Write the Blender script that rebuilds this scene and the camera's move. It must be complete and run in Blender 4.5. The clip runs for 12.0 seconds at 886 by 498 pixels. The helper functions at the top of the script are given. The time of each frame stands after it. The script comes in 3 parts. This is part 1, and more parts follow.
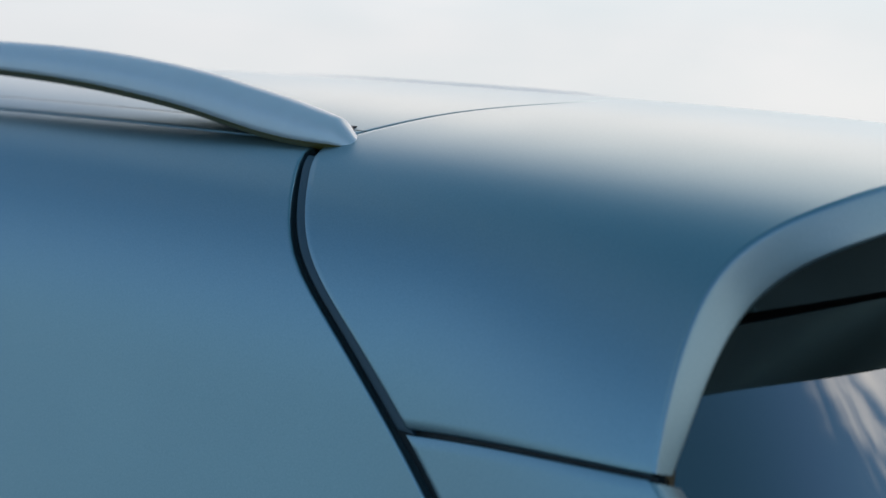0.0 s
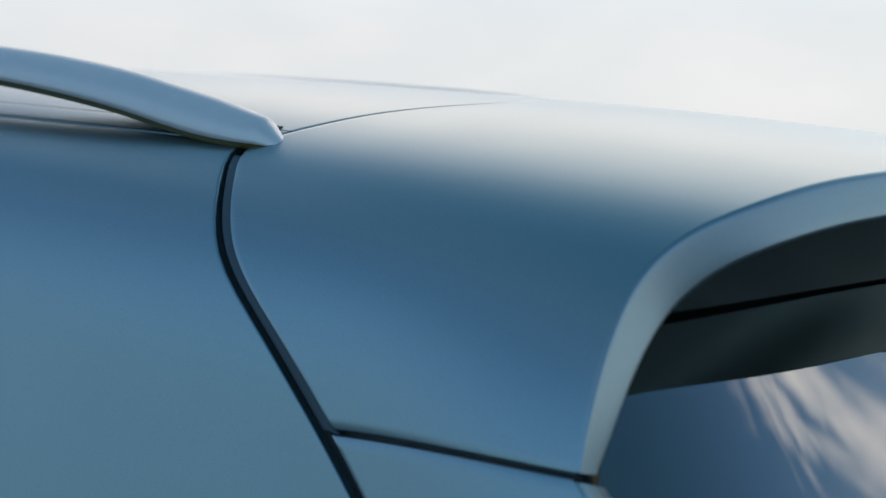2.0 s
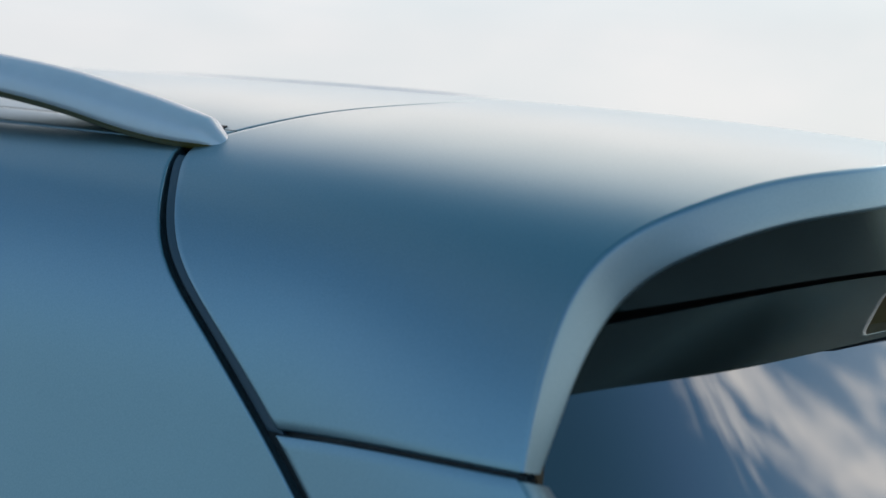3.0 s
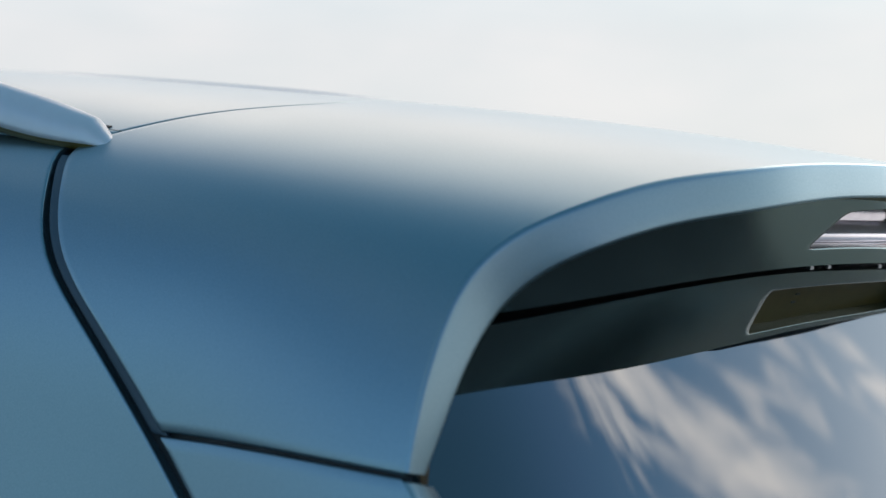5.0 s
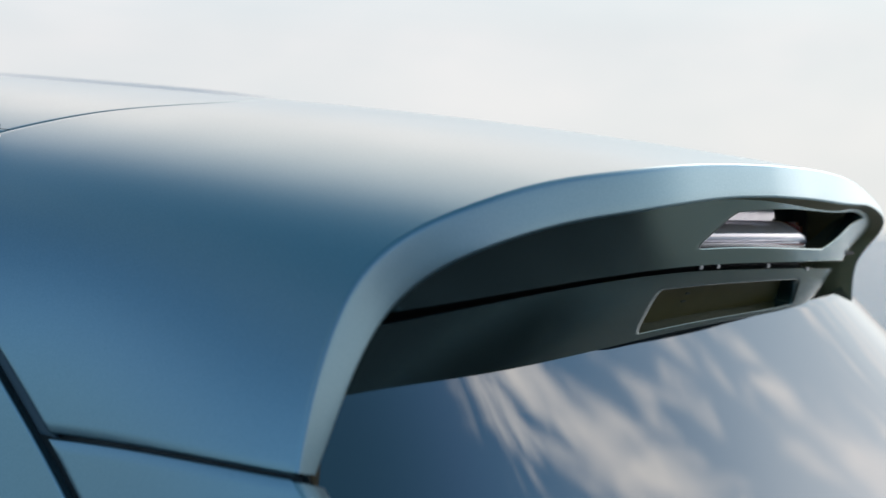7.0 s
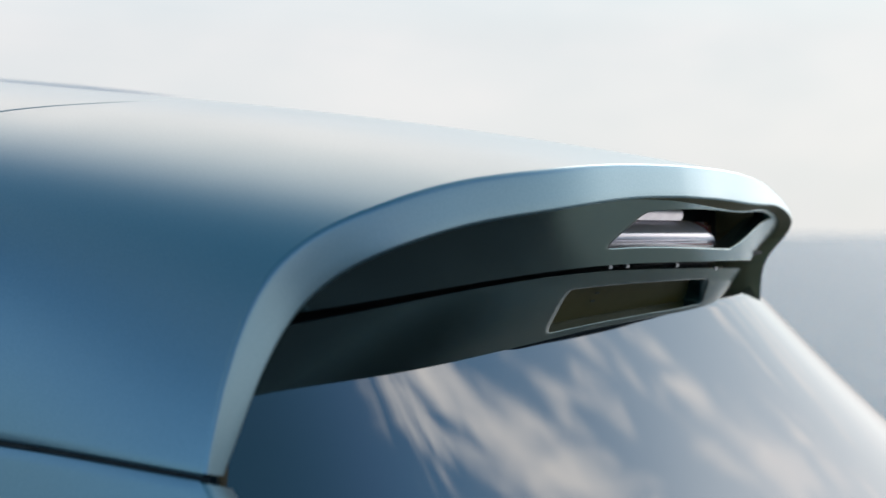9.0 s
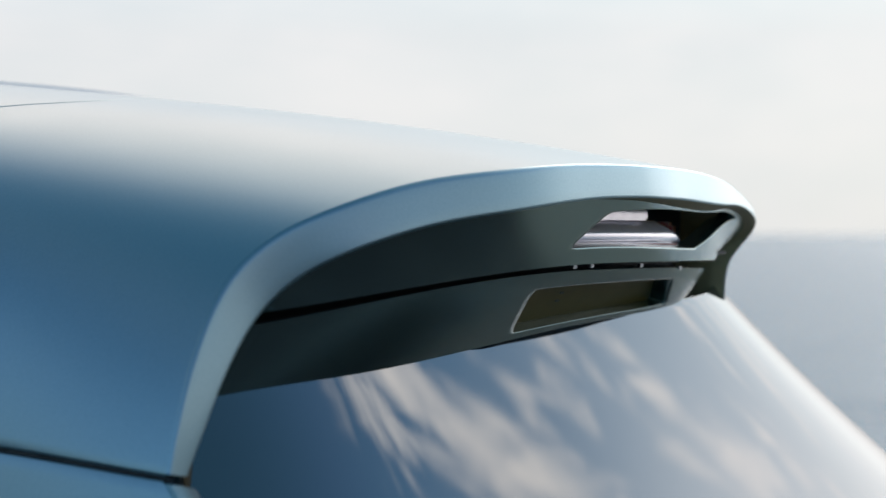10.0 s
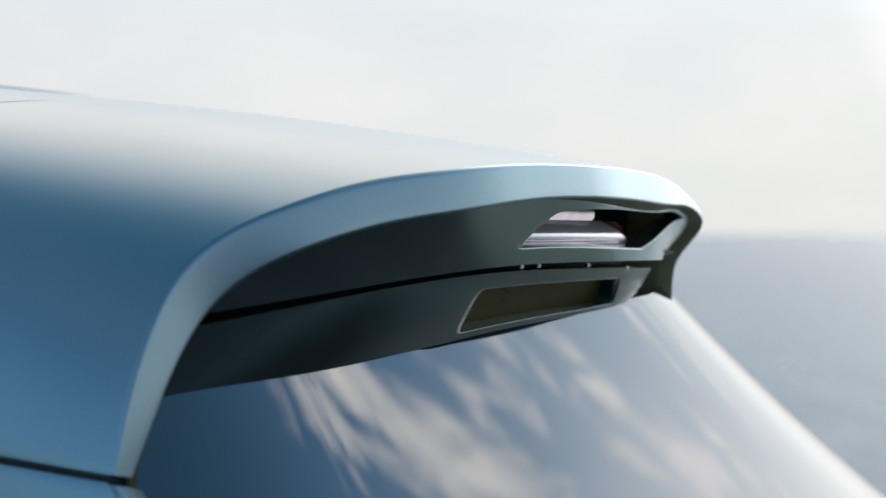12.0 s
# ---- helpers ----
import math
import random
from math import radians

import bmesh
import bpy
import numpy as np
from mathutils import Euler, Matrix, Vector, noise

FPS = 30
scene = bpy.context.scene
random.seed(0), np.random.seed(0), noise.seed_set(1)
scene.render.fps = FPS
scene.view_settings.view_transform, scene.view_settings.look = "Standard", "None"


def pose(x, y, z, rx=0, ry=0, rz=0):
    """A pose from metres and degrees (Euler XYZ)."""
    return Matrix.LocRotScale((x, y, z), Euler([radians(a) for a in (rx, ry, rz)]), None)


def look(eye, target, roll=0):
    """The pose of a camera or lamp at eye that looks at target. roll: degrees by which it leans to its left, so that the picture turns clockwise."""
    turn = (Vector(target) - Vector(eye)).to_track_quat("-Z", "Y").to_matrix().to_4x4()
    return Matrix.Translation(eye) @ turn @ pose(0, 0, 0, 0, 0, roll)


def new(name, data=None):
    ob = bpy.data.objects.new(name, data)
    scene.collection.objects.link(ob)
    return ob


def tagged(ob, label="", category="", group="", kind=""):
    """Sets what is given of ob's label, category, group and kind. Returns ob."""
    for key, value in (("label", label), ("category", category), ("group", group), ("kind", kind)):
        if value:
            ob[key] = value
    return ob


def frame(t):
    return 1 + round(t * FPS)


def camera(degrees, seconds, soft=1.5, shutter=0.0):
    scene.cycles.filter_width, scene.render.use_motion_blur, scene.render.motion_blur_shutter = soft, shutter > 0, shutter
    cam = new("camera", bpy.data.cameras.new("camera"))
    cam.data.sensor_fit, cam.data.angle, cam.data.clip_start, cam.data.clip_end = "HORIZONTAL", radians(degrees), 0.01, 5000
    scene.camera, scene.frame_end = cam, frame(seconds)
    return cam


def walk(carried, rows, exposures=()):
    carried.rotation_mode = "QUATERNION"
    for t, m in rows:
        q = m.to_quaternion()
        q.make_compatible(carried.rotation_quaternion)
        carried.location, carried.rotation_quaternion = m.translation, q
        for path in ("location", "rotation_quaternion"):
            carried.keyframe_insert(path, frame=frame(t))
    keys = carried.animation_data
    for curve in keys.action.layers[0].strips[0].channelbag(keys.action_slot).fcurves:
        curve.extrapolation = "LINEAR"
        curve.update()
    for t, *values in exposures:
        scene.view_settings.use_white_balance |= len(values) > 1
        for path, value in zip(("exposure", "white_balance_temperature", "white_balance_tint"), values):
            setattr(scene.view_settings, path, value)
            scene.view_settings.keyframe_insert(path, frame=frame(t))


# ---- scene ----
# camera: a long lens that turns slowly from the roof rail towards the spoiler
cam = camera(25.25, 12.0, soft=1.5)
cam.data.dof.use_dof = True
cam.data.dof.focus_distance = 1.84
cam.data.dof.aperture_fstop = 4.8
walk(cam, [
    (0, pose(2.1850, -1.7305, 1.420, 89.555, 0, 43.849)),
    (0.5, pose(2.1855, -1.7302, 1.420, 89.548, 0, 43.595)),
    (1, pose(2.1863, -1.7296, 1.420, 89.550, 0, 43.120)),
    (1.5, pose(2.1873, -1.7289, 1.420, 89.553, 0, 42.538)),
    (2, pose(2.1885, -1.7280, 1.420, 89.561, 0, 41.841)),
    (2.5, pose(2.1897, -1.7272, 1.420, 89.572, 0, 41.120)),
    (3, pose(2.1911, -1.7262, 1.420, 89.556, 0, 40.342)),
    (5, pose(2.1963, -1.7226, 1.420, 89.577, 0, 37.248)),
    (5.5, pose(2.1976, -1.7217, 1.420, 89.578, 0, 36.457)),
    (6, pose(2.1989, -1.7208, 1.420, 89.577, 0, 35.707)),
    (6.5, pose(2.2000, -1.7200, 1.420, 89.574, 0, 35.000)),
    (7, pose(2.2012, -1.7192, 1.420, 89.571, 0, 34.307)),
    (7.5, pose(2.2023, -1.7184, 1.420, 89.567, 0, 33.641)),
    (9.5, pose(2.2063, -1.7156, 1.420, 89.566, 0, 31.353)),
    (10, pose(2.2070, -1.7151, 1.420, 89.564, 0, 30.897)),
    (10.5, pose(2.2078, -1.7146, 1.420, 89.563, 0, 30.495)),
    (11, pose(2.2085, -1.7140, 1.420, 89.561, 0, 30.061)),
    (11.5, pose(2.2092, -1.7136, 1.420, 89.559, 0, 29.714)),
    (12, pose(2.2096, -1.7133, 1.420, 89.563, 0, 29.461)),
])

# ---- light ----
SUN_AZ = 98.0      # degrees from the car's tail axis towards its far side
SUN_EL = 24.0
world = bpy.data.worlds.new("sky")
scene.world = world
world.use_nodes = True


def node(tree, kind, **values):
    n = tree.nodes.new(kind)
    for key, value in values.items():
        if key in n.inputs:
            n.inputs[key].default_value = value
    return n


def math_node(tree, op, a, b=None, clamp=False):
    n = tree.nodes.new("ShaderNodeMath")
    n.operation, n.use_clamp = op, clamp
    for i, v in enumerate((a, b)):
        if v is None:
            continue
        if isinstance(v, (int, float)):
            n.inputs[i].default_value = v
        else:
            tree.links.new(v, n.inputs[i])
    return n.outputs[0]


def mix_colour(tree, fac, a, b):
    n = tree.nodes.new("ShaderNodeMix")
    n.data_type = "RGBA"
    for sock, v in ((n.inputs[0], fac), (n.inputs[6], a), (n.inputs[7], b)):
        if isinstance(v, (int, float)):
            sock.default_value = v
        elif isinstance(v, tuple):
            sock.default_value = (*v, 1.0)
        else:
            tree.links.new(v, sock)
    return n.outputs[2]


def ramp(tree, fac, *stops):
    n = tree.nodes.new("ShaderNodeValToRGB")
    n.color_ramp.elements[0].position, n.color_ramp.elements[1].position = stops[0][0], stops[-1][0]
    for p, _ in stops[1:-1]:
        n.color_ramp.elements.new(p)
    for e, (p, c) in zip(n.color_ramp.elements, stops):
        e.color = (c, c, c, 1.0) if isinstance(c, (int, float)) else (*c, 1.0)
    tree.links.new(fac, n.inputs[0])
    return n.outputs[0]


def build_sky():
    t = world.node_tree
    t.nodes.clear()
    sky = t.nodes.new("ShaderNodeTexSky")
    sky.sky_type, sky.sun_disc = "NISHITA", False
    sky.sun_elevation = radians(SUN_EL)
    sky.sun_rotation = radians(90 - SUN_AZ)
    sky.air_density, sky.dust_density, sky.ozone_density = 1.0, 0.5, 1.0
    where = t.nodes.new("ShaderNodeTexCoord").outputs["Generated"]
    axes = node(t, "ShaderNodeSeparateXYZ")
    t.links.new(where, axes.inputs[0])
    up = math_node(t, "MAXIMUM", axes.outputs[2], 0.02)
    # thin cloud sheet high above, drawn out by the wind
    sheet = node(t, "ShaderNodeCombineXYZ")
    t.links.new(math_node(t, "DIVIDE", axes.outputs[0], up), sheet.inputs[0])
    t.links.new(math_node(t, "DIVIDE", axes.outputs[1], up), sheet.inputs[1])
    turn = node(t, "ShaderNodeMapping")
    turn.inputs["Rotation"].default_value = (0, 0, radians(-74))
    t.links.new(sheet.outputs[0], turn.inputs[0])
    drawn = node(t, "ShaderNodeMapping")
    drawn.inputs["Scale"].default_value = (0.11, 1.0, 1.0)
    drawn.inputs["Location"].default_value = (0.35, 0.2, 0)
    t.links.new(turn.outputs[0], drawn.inputs[0])
    wisps = node(t, "ShaderNodeTexNoise", Scale=19.0, Detail=8.0, Roughness=0.66, Distortion=0.5)
    t.links.new(drawn.outputs[0], wisps.inputs["Vector"])
    fields = node(t, "ShaderNodeTexNoise", Scale=7.0, Detail=1.0, Roughness=0.4)
    t.links.new(drawn.outputs[0], fields.inputs["Vector"])
    cover = math_node(t, "ADD", wisps.outputs[0], math_node(t, "MULTIPLY", math_node(t, "SUBTRACT", fields.outputs[0], 0.5), 0.8))
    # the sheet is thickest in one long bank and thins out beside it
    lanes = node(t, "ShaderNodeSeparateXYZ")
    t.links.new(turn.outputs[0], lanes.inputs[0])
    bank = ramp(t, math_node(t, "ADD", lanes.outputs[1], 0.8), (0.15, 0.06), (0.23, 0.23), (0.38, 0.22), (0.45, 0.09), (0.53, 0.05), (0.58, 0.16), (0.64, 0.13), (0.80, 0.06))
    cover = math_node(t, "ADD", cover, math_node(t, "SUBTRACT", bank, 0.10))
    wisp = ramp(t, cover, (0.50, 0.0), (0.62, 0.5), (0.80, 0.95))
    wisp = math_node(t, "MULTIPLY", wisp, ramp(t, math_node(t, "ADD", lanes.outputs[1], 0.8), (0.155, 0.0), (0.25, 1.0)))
    wisp = math_node(t, "MULTIPLY", wisp, ramp(t, axes.outputs[2], (0.72, 1.0), (0.86, 0.0)))
    # white haze thick at the horizon, thickest under the sun
    low = ramp(t, axes.outputs[2], (0.0, 0.97), (0.10, 0.94), (0.22, 0.64), (0.34, 0.28), (0.48, 0.0))

    def toward(v):
        n = node(t, "ShaderNodeVectorMath")
        n.operation = "DOT_PRODUCT"
        n.inputs[1].default_value = v
        t.links.new(where, n.inputs[0])
        return n.outputs["Value"]

    def heading(az, el):
        a, e = radians(az), radians(el)
        return (math.cos(a) * math.cos(e), math.sin(a) * math.cos(e), math.sin(e))

    side = math_node(t, "ADD", math_node(t, "MULTIPLY", toward(heading(SUN_AZ - 16, 0)), 0.5), 0.5)
    # bright lobe added above the view, off the sun, for the roof highlight
    glow = ramp(t, toward(heading(SUN_AZ + 22, 20)), (0.75, 0.0), (0.86, 0.6), (0.96, 1.0))
    glow = math_node(t, "MULTIPLY", glow, ramp(t, axes.outputs[2], (0.17, 0.0), (0.30, 1.0)))
    low_here = math_node(t, "MULTIPLY", low, ramp(t, side, (0.0, 0.45), (0.35, 0.5), (0.6, 1.0)))
    haze_here = math_node(t, "MAXIMUM", low_here, math_node(t, "MULTIPLY", glow, 0.97))
    haze_colour = mix_colour(t, ramp(t, side, (0.38, 0.0), (0.72, 1.0)), (1.35, 1.45, 3.1), (5.6, 5.45, 5.5))
    haze_colour = mix_colour(t, glow, haze_colour, (11.6, 10.1, 9.3))
    # soft grey-blue unevenness of the haze
    soft = node(t, "ShaderNodeMapping")
    soft.inputs["Scale"].default_value = (1.0, 1.0, 2.6)
    t.links.new(where, soft.inputs[0])
    puffs = node(t, "ShaderNodeTexNoise", Scale=7.0, Detail=4.0, Roughness=0.5)
    t.links.new(soft.outputs[0], puffs.inputs["Vector"])
    uneven = math_node(t, "MULTIPLY", ramp(t, puffs.outputs[0], (0.38, 0.0), (0.66, 0.55)), ramp(t, side, (0.6, 0.0), (0.8, 1.0)))
    haze_colour = mix_colour(t, uneven, haze_colour, (4.5, 4.75, 4.95))
    # bright patch added to the unseen sky, off the sun, for lip and window
    sky_patch = ramp(t, toward(heading(SUN_AZ - 16, 15)), (0.89, 0.0), (0.94, 0.4), (0.985, 1.0))
    haze_colour = mix_colour(t, sky_patch, haze_colour, (16.5, 16.0, 16.0))
    cloud_colour = mix_colour(t, side, (2.6, 3.0, 3.5), (15.0, 14.4, 13.8))
    clear = t.nodes.new("ShaderNodeVectorMath")
    clear.operation = "MULTIPLY"
    t.links.new(mix_colour(t, ramp(t, axes.outputs[2], (0.60, 0.0), (0.90, 1.0)), (0.61, 0.90, 1.0), (0.50, 1.0, 0.93)), clear.inputs[1])
    t.links.new(sky.outputs[0], clear.inputs[0])
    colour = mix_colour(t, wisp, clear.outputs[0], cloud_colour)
    colour = mix_colour(t, haze_here, colour, haze_colour)
    back = node(t, "ShaderNodeBackground", Strength=0.15)
    t.links.new(colour, back.inputs[0])
    out = t.nodes.new("ShaderNodeOutputWorld")
    t.links.new(back.outputs[0], out.inputs[0])


build_sky()
sun = new("sun", bpy.data.lights.new("sun", "SUN"))
sun.data.energy, sun.data.angle, sun.data.color = 0.3, radians(22.0), (1.0, 0.96, 0.90)
sun.matrix_world = look((0, 0, 0), (-math.cos(radians(SUN_EL)) * math.cos(radians(SUN_AZ)),
                                    -math.cos(radians(SUN_EL)) * math.sin(radians(SUN_AZ)), -math.sin(radians(SUN_EL))))
scene.view_settings.exposure = 0.0


# ---- materials ----
def surface(name, colour, rough=0.5, metal=0.0, spec=0.5):
    m = bpy.data.materials.new(name)
    m.use_nodes = True
    b = m.node_tree.nodes["Principled BSDF"]
    b.inputs["Base Color"].default_value = (*colour, 1.0)
    b.inputs["Roughness"].default_value = rough
    b.inputs["Metallic"].default_value = metal
    b.inputs["Specular IOR Level"].default_value = spec
    return m, m.node_tree, b


def noise_at(t, scale, detail=3.0, rough=0.5, stretch=(1, 1, 1)):
    co = t.nodes.new("ShaderNodeTexCoord").outputs["Object"]
    mp = node(t, "ShaderNodeMapping")
    mp.inputs["Scale"].default_value = stretch
    t.links.new(co, mp.inputs[0])
    n = node(t, "ShaderNodeTexNoise", Scale=scale, Detail=detail, Roughness=rough)
    t.links.new(mp.outputs[0], n.inputs["Vector"])
    return n.outputs[0]


def bump(t, b, height, strength, distance):
    n = node(t, "ShaderNodeBump", Strength=strength, Distance=distance)
    t.links.new(height, n.inputs["Height"])
    t.links.new(n.outputs[0], b.inputs["Normal"])


def satin_paint():
    m, t, b = surface("satin_blue_paint", (0.10, 0.20, 0.30), 0.34, 0.9, 0.5)
    b.inputs["Coat Weight"].default_value, b.inputs["Coat Roughness"].default_value, b.inputs["Coat IOR"].default_value = 0.6, 0.22, 1.5
    flake = noise_at(t, 600, 2.0)
    broad = noise_at(t, 9, 3.0)
    c = mix_colour(t, ramp(t, flake, (0.3, 0.0), (0.75, 1.0)), (0.275, 0.41, 0.455), (0.32, 0.46, 0.505))
    t.links.new(c, b.inputs["Base Color"])
    r = ramp(t, broad, (0.3, 0.325), (0.7, 0.35))
    t.links.new(r, b.inputs["Roughness"])
    return m


# darker copy of the body paint; underside shade is put into its colour
def shaded_satin():
    m, t, b = surface("shaded_body_satin", (0.20, 0.285, 0.275), 0.24, 0.95, 0.5)
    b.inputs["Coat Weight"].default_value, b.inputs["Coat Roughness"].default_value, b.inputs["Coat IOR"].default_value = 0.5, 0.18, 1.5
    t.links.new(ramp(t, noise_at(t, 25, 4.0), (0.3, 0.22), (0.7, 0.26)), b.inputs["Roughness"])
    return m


def black_plastic():
    m, t, b = surface("black_plastic", (0.012, 0.014, 0.014), 0.5)
    g = noise_at(t, 900, 2.0)
    bump(t, b, g, 0.08, 0.0005)
    t.links.new(ramp(t, noise_at(t, 30), (0.3, 0.42), (0.7, 0.58)), b.inputs["Roughness"])
    return m


def dark_glass():
    m, t, b = surface("tinted_glass", (0.012, 0.016, 0.02), 0.03, 0.0, 0.55)
    b.inputs["IOR"].default_value = 2.8
    t.links.new(ramp(t, noise_at(t, 14, 4.0), (0.35, 0.02), (0.75, 0.05)), b.inputs["Roughness"])
    return m


def simple(name, colour, rough, metal=0.0, var=0.15, scale=60):
    m, t, b = surface(name, colour, rough, metal)
    n = noise_at(t, scale, 4.0)
    lo = tuple(c * (1 - var) for c in colour)
    hi = tuple(c * (1 + var) for c in colour)
    t.links.new(mix_colour(t, n, lo, hi), b.inputs["Base Color"])
    return m


def sand():
    m, t, b = surface("sandy_gravel", (0.3, 0.22, 0.13), 0.95)
    n = noise_at(t, 3.0, 8.0, 0.65)
    t.links.new(ramp(t, n, (0.3, (0.46, 0.39, 0.29)), (0.7, (0.62, 0.55, 0.43))), b.inputs["Base Color"])
    bump(t, b, noise_at(t, 40, 6.0), 0.5, 0.03)
    return m


def sea():
    m, t, b = surface("sea_water", (0.03, 0.07, 0.09), 0.24, 0.0, 0.2)
    n = noise_at(t, 0.35, 8.0, 0.65, (1.0, 1.0, 1.0))
    bump(t, b, n, 0.55, 1.0)
    t.links.new(ramp(t, noise_at(t, 0.01, 4.0), (0.35, (0.08, 0.25, 0.35)), (0.7, (0.16, 0.33, 0.42))), b.inputs["Base Color"])
    return m


PAINT, BLACK, GLASS = satin_paint(), black_plastic(), dark_glass()
SAND, SEA = sand(), sea()
ASPHALT = simple("asphalt", (0.03, 0.031, 0.031), 0.9, 0.0, 0.5, 25)
FLANGE = simple("dark_blue_grey_primer", (0.055, 0.095, 0.12), 0.45, 0.0, 0.1)
SATIN_SILVER = simple("satin_silver", (0.87, 0.875, 0.87), 0.36, 0.3, 0.04, 40)
RUBBER = simple("tyre_rubber", (0.02, 0.02, 0.02), 0.8)
ALLOY = simple("grey_alloy", (0.35, 0.36, 0.37), 0.35, 0.9)
RED_LENS = simple("red_lens", (0.24, 0.018, 0.014), 0.12)
CLEAR_LENS = simple("pale_lens", (0.88, 0.82, 0.86), 0.14, 0.55)
PALE_MARK = simple("grey_mark", (0.10, 0.10, 0.08), 0.5)
UNDERSIDE = shaded_satin()
LINER = simple("ochre_plastic", (0.58, 0.46, 0.24), 0.5, 0.0, 0.08)
OCHRE = simple("olive_black_plastic", (0.14, 0.105, 0.022), 0.42)

# ---- mesh helpers ----


def link_mesh(name, verts, faces, material, parent=None, label="", smooth=True):
    me = bpy.data.meshes.new(name)
    me.from_pydata([tuple(v) for v in verts], [], faces)
    bm = bmesh.new()
    bm.from_mesh(me)
    bmesh.ops.remove_doubles(bm, verts=bm.verts, dist=1e-6)
    bmesh.ops.recalc_face_normals(bm, faces=bm.faces)
    bm.to_mesh(me)
    bm.free()
    me.materials.append(material)
    if smooth:
        me.shade_smooth()
    ob = new(name, me)
    if parent:
        ob.parent = parent
    if label:
        ob["label"] = label
    return ob


def grid_faces(rows, cols, start=0, skip=None):
    out = []
    for i in range(rows - 1):
        for j in range(cols - 1):
            if skip and skip(i, j):
                continue
            a = start + i * cols + j
            out.append((a, a + 1, a + cols + 1, a + cols))
    return out


def curve(xs, ys):
    """A smooth curve through few stations (natural cubic)."""
    xs, ys = np.array(xs, float), np.array(ys, float)
    n = len(xs)
    h = np.diff(xs)
    m = np.zeros((n, n))
    rhs = np.zeros(n)
    m[0, 0] = m[-1, -1] = 1
    for i in range(1, n - 1):
        m[i, i - 1], m[i, i], m[i, i + 1] = h[i - 1], 2 * (h[i - 1] + h[i]), h[i]
        rhs[i] = 6 * ((ys[i + 1] - ys[i]) / h[i] - (ys[i] - ys[i - 1]) / h[i - 1])
    k = np.linalg.solve(m, rhs)

    def at(x):
        x = np.clip(np.asarray(x, float), xs[0], xs[-1])
        i = np.clip(np.searchsorted(xs, x) - 1, 0, n - 2)
        a, b = (xs[i + 1] - x) / h[i], (x - xs[i]) / h[i]
        return a * ys[i] + b * ys[i + 1] + ((a ** 3 - a) * k[i] + (b ** 3 - b) * k[i + 1]) * h[i] ** 2 / 6
    return at


def normals_of(g, outward):
    du, dv = np.gradient(g, axis=0), np.gradient(g, axis=1)
    n = np.cross(du, dv)
    n /= np.linalg.norm(n, axis=2, keepdims=True) + 1e-12
    mid = n[n.shape[0] // 2, n.shape[1] // 2]
    return n if np.dot(mid, outward) > 0 else -n


def rolled(g, outward, depth=0.012, r=0.002, sides="uUvV"):
    """A sheet-metal panel from a grid of points: its edges roll inward by r and go depth deep."""
    n = normals_of(g, np.array(outward, float))

    def extend(g, n, axis, first):
        a = np.take(g, 0 if first else -1, axis)
        b = np.take(g, 1 if first else -2, axis)
        na = np.take(n, 0 if first else -1, axis)
        t = a - b
        t /= np.linalg.norm(t, axis=1, keepdims=True) + 1e-12
        rings = [a + t * r * 0.55 - na * r * 0.15, a + t * r * 0.9 - na * r * 0.5, a + t * r - na * r, a + t * r - na * depth]
        nr = [na] * 4
        if first:
            rings, nr = rings[::-1], nr[::-1]
        rings, nr = np.stack(rings, axis), np.stack(nr, axis)
        pair = (rings, g) if first else (g, rings)
        npair = (nr, n) if first else (n, nr)
        return np.concatenate(pair, axis), np.concatenate(npair, axis)

    for key, axis, first in (("u", 0, True), ("U", 0, False), ("v", 1, True), ("V", 1, False)):
        if key in sides:
            g, n = extend(g, n, axis, first)
    return g


def sheet_object(name, g, material, parent=None, label=""):
    rows, cols = g.shape[:2]
    return link_mesh(name, g.reshape(-1, 3), grid_faces(rows, cols), material, parent, label)


def box(name, size, at, material, parent=None, label="", bevel=0.003, turn=(0, 0, 0)):
    bm = bmesh.new()
    bmesh.ops.create_cube(bm, size=1.0)
    bmesh.ops.scale(bm, vec=size, verts=bm.verts)
    if bevel:
        bmesh.ops.bevel(bm, geom=bm.edges[:], offset=bevel, segments=2, affect="EDGES")
    bmesh.ops.transform(bm, matrix=pose(*at, *turn), verts=bm.verts)
    me = bpy.data.meshes.new(name)
    bm.to_mesh(me)
    bm.free()
    me.materials.append(material)
    ob = new(name, me)
    if parent:
        ob.parent = parent
    if label:
        ob["label"] = label
    return ob


# ---- the car's skin: one section swept along the car ----
# x: towards the tail, y: across (0 on the centre line, negative on the near side), z: up
HALF, SHOULDER, POWER, TRIM = 0.595, 0.30, 3.7, 0.06


def crown(x):
    d = np.asarray(x, float) - 0.90
    return 1.56 - 0.112 * d - np.where(d > 0, 0.072, 0.012) * d * d - 0.025 * np.clip(-0.7 - d, 0, None) ** 2


def section_table():
    th = np.linspace(0, math.pi / 2, 6000)
    o = HALF * np.sin(th) ** (2 / POWER)
    z = -SHOULDER * (1 - np.cos(th) ** (2 / POWER)) - 0.05 * o * o
    down = np.linspace(0.0, 0.85, 400)[1:]
    o = np.concatenate((o, np.full(down.size, HALF)))
    z = np.concatenate((z, z[-1] - down))
    o = o + 0.05 * (-z) + 0.16 * np.clip(-z - 0.15, 0, 0.5) ** 1.6
    keep = o >= TRIM
    o, z = o[keep] - TRIM, z[keep] - z[keep][0]
    run = np.concatenate(([0], np.cumsum(np.hypot(np.diff(o), np.diff(z)))))
    return run, o, z


RUN, SEC_O, SEC_Z = section_table()
